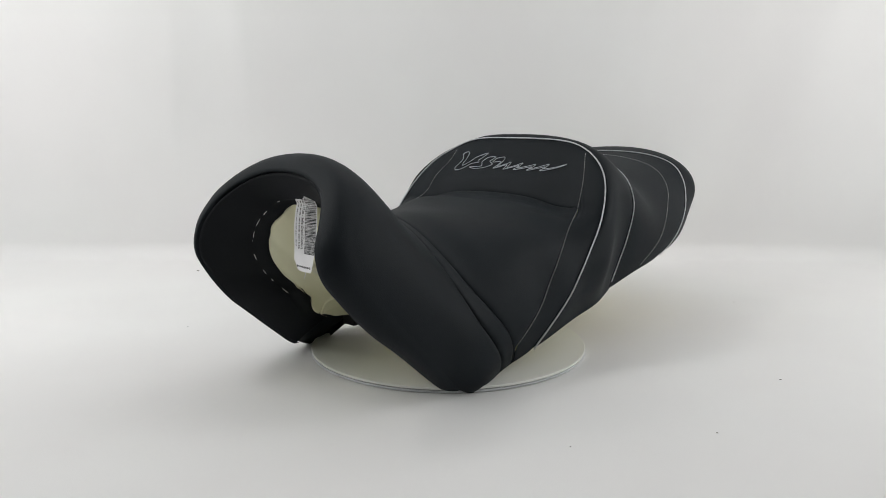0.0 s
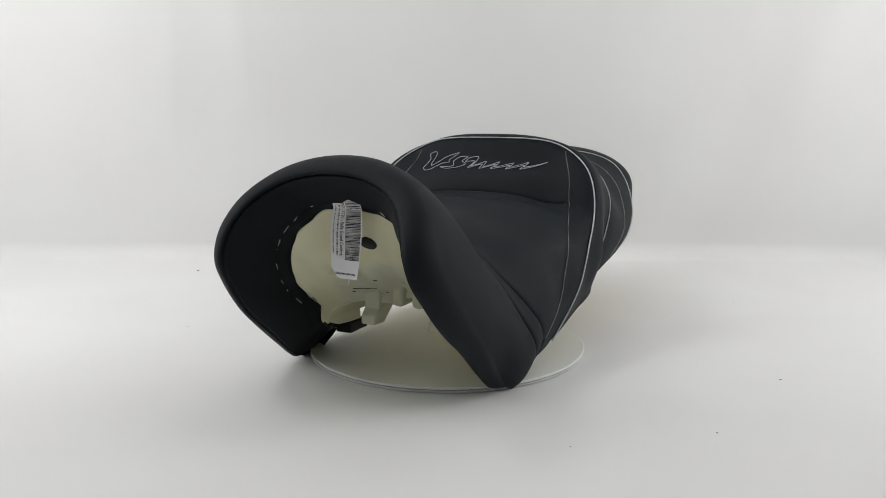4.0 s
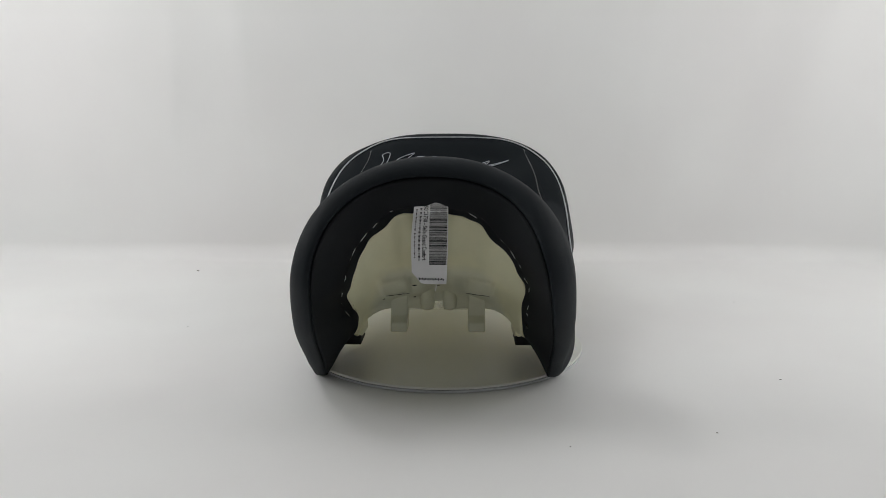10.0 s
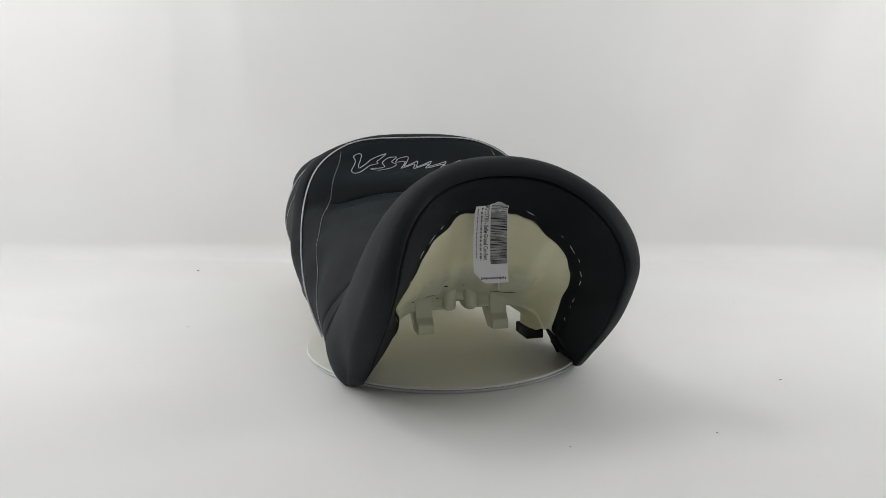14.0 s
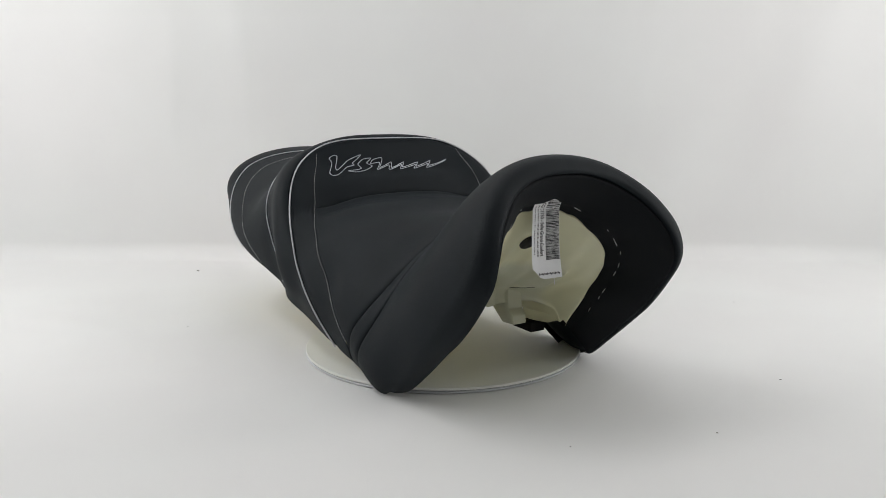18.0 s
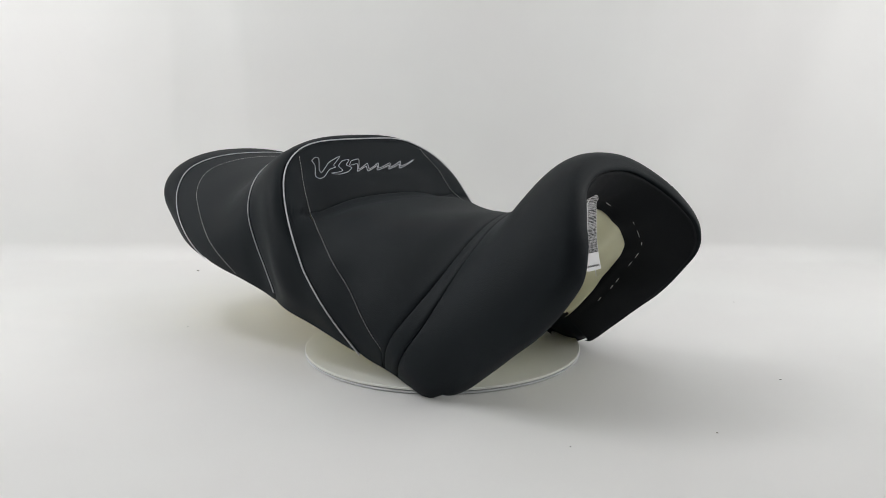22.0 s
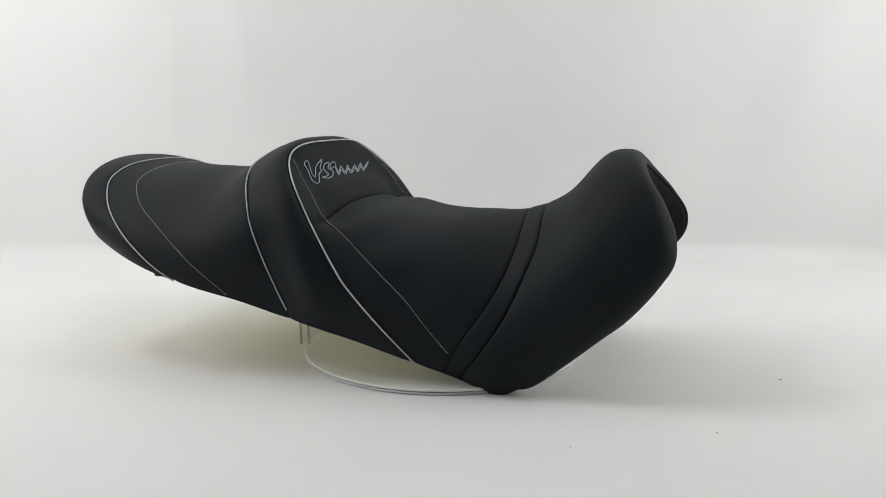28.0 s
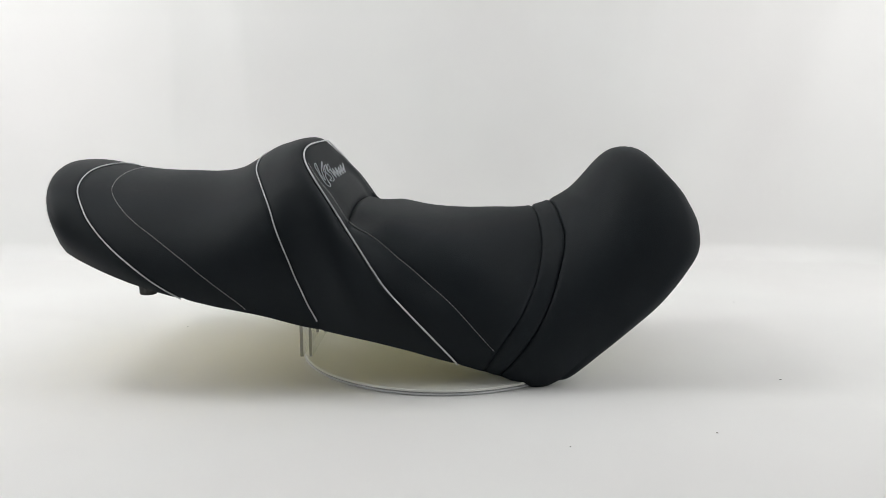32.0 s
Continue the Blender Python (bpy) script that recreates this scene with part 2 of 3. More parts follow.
def curve(x, y, q):
    """A smooth line through the knots (x, y), read at q."""
    x, y, q = np.asarray(x, float), np.asarray(y, float), np.asarray(q, float)
    h = np.diff(x)
    d = np.diff(y) / h
    m = np.empty_like(y)
    m[1:-1] = (d[:-1] * h[1:] + d[1:] * h[:-1]) / (h[:-1] + h[1:])
    m[0], m[-1] = d[0], d[-1]
    i = np.clip(np.searchsorted(x, q) - 1, 0, len(x) - 2)
    t = np.clip((q - x[i]) / h[i], -1, 2)
    return (2 * t**3 - 3 * t**2 + 1) * y[i] + (t**3 - 2 * t**2 + t) * h[i] * m[i] + (3 * t**2 - 2 * t**3) * y[i + 1] + (t**3 - t**2) * h[i] * m[i + 1]


def cap_at(X):
    c = np.clip((TAIL_X + CAP_LENGTH - X) / CAP_LENGTH, 0, 0.9999)
    return (1 - c**2.4) ** (1 / 2.4)


def cover(X, v):
    """The plain form of the cover, before its flank's soft swells."""
    X, v = np.broadcast_arrays(np.asarray(X, float), np.asarray(v, float))
    zt, zb, w, n, tk, th = (curve(KNOT_X, k, X) for k in (TOP_Z, HEM_Z, HALF_WIDTH, SQUARENESS, TUCK, TUCK_HIGH))
    c, a = cap_at(X), np.abs(v) * math.pi / 2
    y = w * c * np.sin(a) ** (2 / n) - tk * np.abs(v) ** 6 - th * np.abs(v) ** 3
    z = zb + (zt - zb) * np.cos(a) ** (2 / n)
    return np.stack([X, np.sign(v) * y, CAP_Z + (z - CAP_Z) * c], -1)


# swells and hollows of the flank beside the backrest: place along, place across, height
SWELLS = [(-0.17, 0.3, -0.0010), (-0.17, 0.66, -0.0016), (-0.17, 0.84, 0.0012), (-0.135, 0.3, -0.0043), (-0.135, 0.48, 0.0063),
          (-0.135, 0.66, 0.0023), (-0.135, 0.84, -0.0024), (-0.1, 0.3, -0.0095), (-0.1, 0.48, 0.0129), (-0.1, 0.66, -0.0029), (-0.1, 0.84, 0.0036),
          (-0.065, 0.3, 0.0050), (-0.065, 0.48, -0.0115), (-0.065, 0.66, -0.0059), (-0.065, 0.84, -0.0089), (-0.03, 0.3, -0.0022), (-0.03, 0.66, -0.0065),
          (0.005, 0.3, 0.0011), (0.005, 0.66, -0.0101), (0.005, 0.84, -0.0047), (0.04, 0.3, -0.0009), (0.04, 0.48, 0.0014)]


def skin(X, v):
    """The cover's surface: X along the seat, v across it, from -1 at one hem over 0 on the ridge to 1 at the other."""
    X, v = np.broadcast_arrays(np.asarray(X, float), np.asarray(v, float))
    S, a, e = cover(X, v), np.abs(v), 1e-3
    d = cover(X, np.clip(a + e, 0, 1)) - cover(X, np.clip(a - e, 0, 1))
    l = np.hypot(d[..., 1], d[..., 2]) + 1e-9
    push = sum(h * np.exp(-(((X - x) / 0.034) ** 2) - ((a - q) / 0.16) ** 2) for x, q, h in SWELLS)
    # one flank is padded a little fuller
    for x, q, wide, deep_in, h in ((-0.03, 0.66, 0.075, 0.28, 0.0068), (-0.205, 0.62, 0.055, 0.24, 0.0060), (-0.165, 0.30, 0.035, 0.15, 0.0036)):
        push = push + np.where(v > 0, h * np.exp(-(((X - x) / wide) ** 2) - ((a - q) / deep_in) ** 2), 0)
    # the backrest face is dished between its wings
    push = push - 0.021 * np.clip(1 - (a / 0.35) ** 2, 0, 1) * np.exp(-(((X + 0.147) / np.where(X < -0.147, 0.011, 0.024)) ** 2))
    # and meets a level pad
    push = push + np.clip(1 - (a / 0.42) ** 2, 0, 1) * (0.0015 * np.exp(-(((X + 0.087) / 0.010) ** 2)) - 0.0055 * np.exp(-(((X + 0.113) / 0.0075) ** 2)))
    push = push * np.clip((1 - a) / 0.1, 0, 1)
    S[..., 1] -= np.sign(v) * push * d[..., 2] / l
    S[..., 2] += push * d[..., 1] / l
    # one toe stands a little wider
    S[..., 1] -= 0.0045 * np.where(v < 0, 1, 0) * np.clip((X - 0.10) / 0.10, 0, 1) * a**4
    return S


def v_of(X, y):
    """The v at which the skin has the side offset y, near the ridge."""
    w, n = curve(KNOT_X, HALF_WIDTH, X) * cap_at(X), curve(KNOT_X, SQUARENESS, X)
    return np.sign(y) * np.arcsin(np.clip(np.abs(y) / w, 0, 1) ** (n / 2)) / (math.pi / 2)


def skin_normal(X, v):
    e = 1e-3
    du, dv = skin(X + e, v) - skin(X - e, v), skin(X, np.clip(v + e, -1, 1)) - skin(X, np.clip(v - e, -1, 1))
    n = np.cross(du, dv)
    return n / (np.linalg.norm(n, axis=-1, keepdims=True) + 1e-12)


def metres(P):
    """From the seat's own units to metres over the turning axis."""
    P = np.asarray(P, float)
    return np.stack([P[..., 0] * SCALE, (P[..., 1] + SIDE_SHIFT) * SCALE, P[..., 2] * SCALE + LIFT], -1)


# lines across the skin: place along the seat at each |v|
LINES = {
    "tail_piping": ([0, 0.21, 0.34, 0.46, 0.57, 0.67, 0.75, 0.81, 0.87, 0.95, 1], [-0.434, -0.43, -0.4255, -0.419, -0.407, -0.3935, -0.3765, -0.3600, -0.3395, -0.3100, -0.2880]),
    "tail_stitch": ([0, 0.13, 0.28, 0.39, 0.48, 0.6, 0.675, 0.767, 0.86, 0.95, 1], [-0.396, -0.395, -0.392, -0.386, -0.373, -0.3435, -0.315, -0.283, -0.257, -0.232, -0.216]),
    "hump_piping": ([0, 0.22, 0.32, 0.46, 0.61, 0.735, 0.85, 0.94, 0.985, 1], [-0.226, -0.223, -0.2185, -0.2055, -0.191, -0.1815, -0.17, -0.158, -0.147, -0.139]),
    "front_piping": ([0, 0.05, 0.1286, 0.2288, 0.283, 0.369, 0.421, 0.462, 0.488, 0.512, 0.548, 0.647, 0.80, 0.873, 0.937, 0.985, 1],
                     [-0.1634, -0.1636, -0.1645, -0.1645, -0.1622, -0.1513, -0.1398, -0.1252, -0.1130, -0.1030, -0.0935, -0.0785, -0.0583, -0.0376, -0.0138, 0.0071, 0.0140]),
    "crease": ([0, 0.15, 0.28, 0.352, 0.3802, 0.4297, 0.4906, 0.5633, 0.6467, 0.7263, 0.7955, 0.8513, 0.89, 1], [-0.111, -0.11, -0.1085, -0.1022, -0.0878, -0.0717, -0.0541, -0.0357, -0.0163, 0.0033, 0.0219, 0.0402, 0.05, 0.0445]),
    "seam_a": ([0, 0.23, 0.37, 0.51, 0.667, 0.808, 1], [0.11, 0.1135, 0.1135, 0.1065, 0.0895, 0.0705, 0.0465]),
    "seam_b": ([0, 0.25, 0.385, 0.54, 0.65, 0.775, 1], [0.133, 0.137, 0.139, 0.129, 0.1165, 0.097, 0.0645]),
    "rim": ([0, 0.1, 0.25, 0.45, 0.6, 0.75, 0.88, 1], [0.2515, 0.2528, 0.2605, 0.284, 0.2955, 0.2865, 0.2425, 0.148]),
    "tail": ([0, 0.5, 1], [TAIL_X + 0.0006] * 3),
}


ROLL_V = [0, 0.3, 0.5, 0.7, 0.85, 0.93, 1]
ROLL_PORT = [1.0, 0.92, 1.02, 1.22, 1.40, 1.34, 0.85]
ROLL_STARBOARD = [1.0, 1.10, 1.38, 1.50, 1.42, 1.15, 0.80]


def roll_at(v):
    """The rim's rounding, fullest beside the opening, fuller on one side."""
    a = np.abs(v)
    return RIM_ROLL * np.where(np.asarray(v) < 0, curve(ROLL_V, ROLL_PORT, a), curve(ROLL_V, ROLL_STARBOARD, a))


# the cover is sewn a little off the middle: how much further out the lines lie on one side
OFF_MIDDLE = {
    "front_piping": ([0, 0.15, 0.33, 0.425, 0.5, 0.571, 0.64, 0.758, 0.848, 0.922, 1], [0, 0.015, 0.024, 0.047, 0.060, 0.056, 0.016, -0.040, -0.032, -0.018, 0]),
    "crease": ([0, 0.2, 0.319, 0.38, 0.444, 0.5, 0.6, 0.72, 0.82, 0.9, 1], [0, 0.03, 0.044, 0.036, 0.016, 0.010, 0.002, 0.020, 0.033, 0.011, 0]),
}


# and how much further ahead
AHEAD_ON_ONE_SIDE = {
    "hump_piping": ([0, 0.3, 0.55, 0.7, 0.85, 0.95, 1], [0, -0.003, -0.006, -0.006, -0.007, -0.014, -0.020]),
    "tail_piping": ([0, 0.45, 0.6, 0.75, 0.9, 1], [0, -0.007, -0.005, 0, 0.005, 0.013]),
}


def line_x(name, v):
    a = np.abs(v)
    if name in AHEAD_ON_ONE_SIDE:
        return curve(*LINES[name], a) + np.where(v > 0, curve(*AHEAD_ON_ONE_SIDE[name], a), 0)
    if name in OFF_MIDDLE:
        a = a - np.where(v > 0, curve(*OFF_MIDDLE[name], a), 0)
    if name == "rim":
        return curve(*LINES[name], a) - roll_at(v) + np.where(v > 0, 0.006 * np.exp(-(((a - 0.62) / 0.18) ** 2)), -0.0045 * np.exp(-(((a - 0.55) / 0.20) ** 2)))
    return curve(*LINES[name], a)


AHEAD = np.array((1.0, 0.0, 0.0))


def rolled(end, inward, v, degrees):
    r, q = roll_at(v)[:, None], radians(degrees)
    return end + AHEAD * r * math.sin(q) + inward * r * (1 - math.cos(q))


HALF = 0.5 * (1 - np.cos(np.linspace(0, math.pi, 73)))
V_ROW = np.concatenate([-HALF[::-1], HALF[1:]])


def groove(dist, depth, reach):
    return -depth * np.exp(-np.abs(dist) / reach)


def panel(name, first, last, rows, depth_a, depth_b, mat, parent, label, extra=None, reach=0.0020):
    """One piece of the cover between two lines, sunk along its seams, with its hem turned under."""
    a, b = line_x(first, V_ROW), line_x(last, V_ROW)
    s = 0.5 * (1 - np.cos(np.linspace(0, math.pi, rows)))[:, None]
    X = a[None] + s * (b - a)[None]
    V = np.broadcast_to(V_ROW, X.shape)
    P, N = skin(X, V), skin_normal(X, V)
    push = np.zeros(X.shape)
    slope_a, slope_b = np.abs(np.gradient(a, V_ROW)), np.abs(np.gradient(b, V_ROW))
    lean_a, lean_b = 1 / np.sqrt(1 + (slope_a / 0.22) ** 2), 1 / np.sqrt(1 + (slope_b / 0.22) ** 2)
    if np.any(depth_a):
        push = push + groove((X - a[None]) * lean_a[None], depth_a, reach)
    if np.any(depth_b):
        push = push + groove((b[None] - X) * lean_b[None], depth_b, reach)
    if extra is not None:
        push = push + extra(X, V)
    P = P + N * push[..., None]
    G = P
    if last == "rim":
        end, along = P[-1], np.gradient(P[-1], axis=0)
        inward = np.cross(along, (1.0, 0, 0))
        inward /= np.linalg.norm(inward, axis=1)[:, None]
        if inward[len(inward) // 2][2] > 0:
            inward = -inward
        roll = [rolled(end, inward, V_ROW, q) for q in (12, 24, 36, 48, 60, 70, 80)]
        roll.append(roll[-1] + inward * 0.0012 - AHEAD * 0.001)
        roll.append(roll[-1] + inward * 0.0008 - AHEAD * 0.006)
        G = np.concatenate([G, roll], 0)
    hem_l, hem_r = G[:, :1].copy(), G[:, -1:].copy()
    hems = []
    tuck_in = np.ones((G.shape[0], 1, 1))
    if last == "rim":
        tuck_in[: len(P), 0, 0] = np.interp(np.linspace(0, 1, len(P)), [0, 0.45, 0.9, 1], [1, 1, 0.12, 0.12])
    tuck_in[len(P):] = 0.12
    keep = np.ones((G.shape[0], 1, 1))
    if last == "rim":
        keep[: len(P), 0, 0] = np.interp(np.linspace(0, 1, len(P)), [0, 0.72, 1], [1, 1, 0.25])
        keep[len(P):, 0, 0] = np.linspace(0.22, 0, G.shape[0] - len(P))
    for hem, side in ((hem_l, 1), (hem_r, -1)):
        drop = 0.0015 * np.clip((hem[..., :1] - 0.03) / 0.06, 0, 1) * np.clip((0.160 - hem[..., :1]) / 0.05, 0, 1) * np.array((0, 0, -1.0))
        h1 = hem + tuck_in * np.array((0, side * 0.004, -0.0015)) + drop * keep
        h2 = hem + tuck_in * np.array((0, side * 0.016, 0.002)) + drop * keep
        hems.append((h1, h2))
    G = np.concatenate([hems[0][1], hems[0][0], G, hems[1][0], hems[1][1]], 1)
    nr, nc = G.shape[:2]
    return link_mesh(name, metres(G).reshape(-1, 3), grid_faces(nr, nc), mat, parent, label)


seat = new("motorcycle_seat")
tagged(seat, "black vinyl two-level motorcycle seat with silver-grey piping and stitching", "motorcycle seat")

no = np.zeros_like(V_ROW)
deep = 0.0044 * np.clip((0.44 - np.abs(V_ROW)) / 0.24, 0, 1) + 0.0010
panel("tail_panel", "tail", "tail_piping", 22, no, no + 0.0022, M_VINYL, seat, "smooth black vinyl tail piece")
panel("passenger_panel", "tail_piping", "hump_piping", 40, no + 0.0022, no + 0.0022, M_VINYL_SOFT, seat, "black grained vinyl passenger pad")
panel("hump_panel", "hump_piping", "front_piping", 26, no + 0.0022, no + 0.0022, M_VINYL, seat, "smooth black vinyl band over the hump")


def corner_fold(X, V):
    """The crease runs on past the stitching to the piping."""
    a = np.abs(V)
    line = curve([0.3, 0.36, 0.42, 0.52], [-0.108, -0.1065, -0.1055, -0.104], a)
    return -0.0048 * np.exp(-np.abs(X - line) / 0.0036) * np.clip((a - 0.31) / 0.05, 0, 1) * np.clip((0.55 - a) / 0.08, 0, 1)


panel("backrest_panel", "front_piping", "crease", 40, no + 0.0022, deep, M_VINYL_SOFT, seat, "black grained vinyl backrest face", corner_fold)


def pad_roll(X, V):
    """The rider pad swells up before it dives into the crease."""
    d, a = X - line_x("crease", V), np.abs(V)
    return 0.0008 * (1 - np.exp(-d / 0.004)) * np.exp(-d / 0.022) * np.clip((0.42 - a) / 0.14, 0, 1)


panel("rider_panel", "crease", "seam_a", 44, deep, no + 0.0029, M_VINYL_SOFT, seat, "black grained vinyl rider pad", pad_roll)
nose_seam = no + 0.0036
panel("seam_strip", "seam_a", "seam_b", 14, no + 0.0029, nose_seam, M_VINYL_SOFT, seat, "narrow black vinyl strip between two seams", reach=0.0014)
panel("nose_panel", "seam_b", "rim", 40, nose_seam, no, M_VINYL_SOFT, seat, "black grained vinyl over the raised nose", reach=0.0014)

# ---- the front lining: from the rim's seam to the trimmed edge round the opening ----
PORT_EDGE = ([0, 0.14, 0.25, 0.36, 0.46, 0.55, 0.66, 0.76, 0.81, 0.86, 0.89, 0.92, 0.945, 0.965, 0.985, 1],
             [0.214, 0.217, 0.221, 0.226, 0.2285, 0.2262, 0.2209, 0.2056, 0.1918, 0.1745, 0.168, 0.160, 0.1525, 0.145, 0.128, 0.112],
             [0, 0.022, 0.0375, 0.0489, 0.0652, 0.0744, 0.0826, 0.0911, 0.0970, 0.0938, 0.0898, 0.0900, 0.0925, 0.0968, 0.1050, 0.1110],
             [0.214, 0.2138, 0.2120, 0.2022, 0.1878, 0.1747, 0.154, 0.1322, 0.1187, 0.1030, 0.0951, 0.0815, 0.0709, 0.0630, 0.0535, 0.0464])
STARBOARD_EDGE = ([0, 0.14, 0.26, 0.35, 0.46, 0.54, 0.65, 0.79, 0.86, 0.92, 0.965, 1],
                  [0.214, 0.214, 0.212, 0.2164, 0.2265, 0.2258, 0.2240, 0.1983, 0.184, 0.166, 0.142, 0.1235],
                  [0, 0.019, 0.0354, 0.047, 0.0612, 0.0728, 0.0846, 0.0959, 0.0938, 0.0961, 0.1015, 0.1140],
                  [0.214, 0.2112, 0.2072, 0.2007, 0.1849, 0.1746, 0.1552, 0.124, 0.103, 0.082, 0.058, 0.0455])


def edge_at(v):
    """The trimmed edge of the lining round the opening."""
    a, port = np.abs(v), np.asarray(v) < 0
    x, y, z = (np.where(port, curve(PORT_EDGE[0], p, a), curve(STARBOARD_EDGE[0], q, a)) for p, q in zip(PORT_EDGE[1:], STARBOARD_EDGE[1:]))
    return np.stack([x, np.sign(v) * y, z], -1)


def rim_seam(v):
    X = line_x("rim", v)
    end = skin(X, v)
    along = np.gradient(end, axis=0)
    inward = np.cross(along, (1.0, 0, 0))
    inward /= np.linalg.norm(inward, axis=1)[:, None]
    if inward[len(inward) // 2][2] > 0:
        inward = -inward
    return rolled(end, inward, v, 80) + inward * 0.0015, inward


V_BAND = np.sin(np.linspace(-1, 1, 181) * math.pi / 2) * 0.5 + np.linspace(-1, 1, 181) * 0.5
SEAM_P, SEAM_IN = rim_seam(V_BAND)
EDGE_P = edge_at(V_BAND)


def lining_point(k):
    """Rows of the lining, from the rim's seam (0) over the padded band to the stapled flap (1)."""
    bulge = 0.0025 * math.sin(math.pi * min(1.0, k / 0.82)) ** 0.8 if k < 0.82 else 0.0
    lean = np.array((0.8, 0, 0)) + 0.6 * SEAM_IN
    return SEAM_P + (EDGE_P - SEAM_P) * k + lean * bulge


def front_lining():
    G = np.array([lining_point(k) for k in np.linspace(0, 0.80, 18)])
    G[0] = G[0] - AHEAD * 0.006
    band = link_mesh("front_lining", metres(G).reshape(-1, 3), grid_faces(*G.shape[:2]), M_BAND, seat, "dull black lining across the nose's front")
    wave = 0.0005 * np.sin(V_BAND * 31) + 0.0004 * np.sin(V_BAND * 47 + 1)
    rows = []
    for k in np.linspace(0.79, 1.0, 6):
        p = lining_point(k) - np.array((0.0022 * (k > 0.8), 0, 0))
        rows.append(p + SEAM_IN * (wave * (k - 0.79) / 0.21)[:, None])
    rows.append(rows[-1] - np.array((0.004, 0, 0)))
    low_end = np.clip((np.abs(V_BAND) - 0.90) / 0.08, 0, 1)[:, None]
    rows.append(rows[-1] - low_end * np.array((0.030, 0, 0)) - np.array((0.002, 0, 0)))
    G = np.array(rows)
    flap = link_mesh("lining_flap", metres(G).reshape(-1, 3), grid_faces(*G.shape[:2]), M_BAND, seat, "ragged black cloth flap stapled round the opening")
    return band, flap


front_lining()


def toe_sole(side):
    """The cover's cloth drawn round the toe's underside up to the trimmed edge."""
    n, m = 44, 16
    j = 0 if side < 0 else len(V_BAND) - 1
    inner = [edge_at(np.array([float(side)]))[0] + np.array((x, -side * 0.002, z)) for x, z in ((-0.085, 0.022), (-0.060, 0.016), (-0.030, 0.006), (-0.012, 0.001))]
    inner += [lining_point(k)[j] for k in (1.0, 0.9, 0.7, 0.5, 0.3, 0.12, 0.0)]
    inner = np.array(inner)
    along = np.concatenate([[0], np.cumsum(np.linalg.norm(np.diff(inner, axis=0), axis=1))])
    t = np.linspace(0, along[-1], n)
    B = np.stack([np.interp(t, along, inner[:, k]) for k in range(3)], -1)
    X = np.linspace(0.030, 0.1575, n)
    A = skin(X, np.full(n, float(side))) + np.array((0, -side * 0.001, 0.0))
    A[:, 2] -= 0.0015 * np.clip((X - 0.03) / 0.06, 0, 1) * np.clip((0.160 - X) / 0.05, 0, 1)
    rows = []
    for k in np.linspace(0, 1, m):
        swell = (0.0030 if side < 0 else 0.0070) * math.sin(math.pi * k) ** 1.4 * np.clip(np.linalg.norm(A - B, axis=1) / 0.04, 0, 1)
        rows.append(A + (B - A) * k + swell[:, None] * np.array((0.25, -side * 0.75, -0.45)))
    G = np.array(rows)
    return link_mesh("toe_sole", metres(G).reshape(-1, 3), grid_faces(m, n, flip=side > 0), M_VINYL_SOFT, seat, "black vinyl folded under the toe")


for side in (-1, 1):
    toe_sole(side)


def staples():
    rng = random.Random(8)
    rows = {-1: (0.27, 0.38, 0.46, 0.55, 0.62, 0.68, 0.72, 0.79, 0.835, 0.875), 1: (0.25, 0.33, 0.48, 0.55, 0.64, 0.70, 0.76, 0.83, 0.87, 0.915)}
    line = lining_point(0.84) + np.array((0.0012, 0, 0)) - SEAM_IN * 0.0006
    for side, places in rows.items():
        for v in places:
            j = int(np.argmin(np.abs(V_BAND - side * v)))
            p, q = line[j], line[min(j + 2, len(V_BAND) - 1)]
            d = (q - p) / np.linalg.norm(q - p) * rng.uniform(0.0034, 0.0050) + SEAM_IN[j] * rng.uniform(-0.0010, 0.0010)
            p = p + SEAM_IN[j] * rng.uniform(-0.0015, 0.0015)
            verts, faces = tube(metres(np.array([p - d, p - d * 0.4, p + d * 0.4, p + d])), 0.00034, 5)
            link_mesh("staple", verts, faces, M_STAPLE, seat)


staples()


# ---- the cream base pan seen through the nose ----
def soft_box(u, lo, hi, edge):
    """1 between lo and hi, with soft shoulders."""
    a, b = np.clip((u - lo) / edge, 0, 1), np.clip((hi - u) / edge, 0, 1)
    return a * a * (3 - 2 * a) * b * b * (3 - 2 * b)


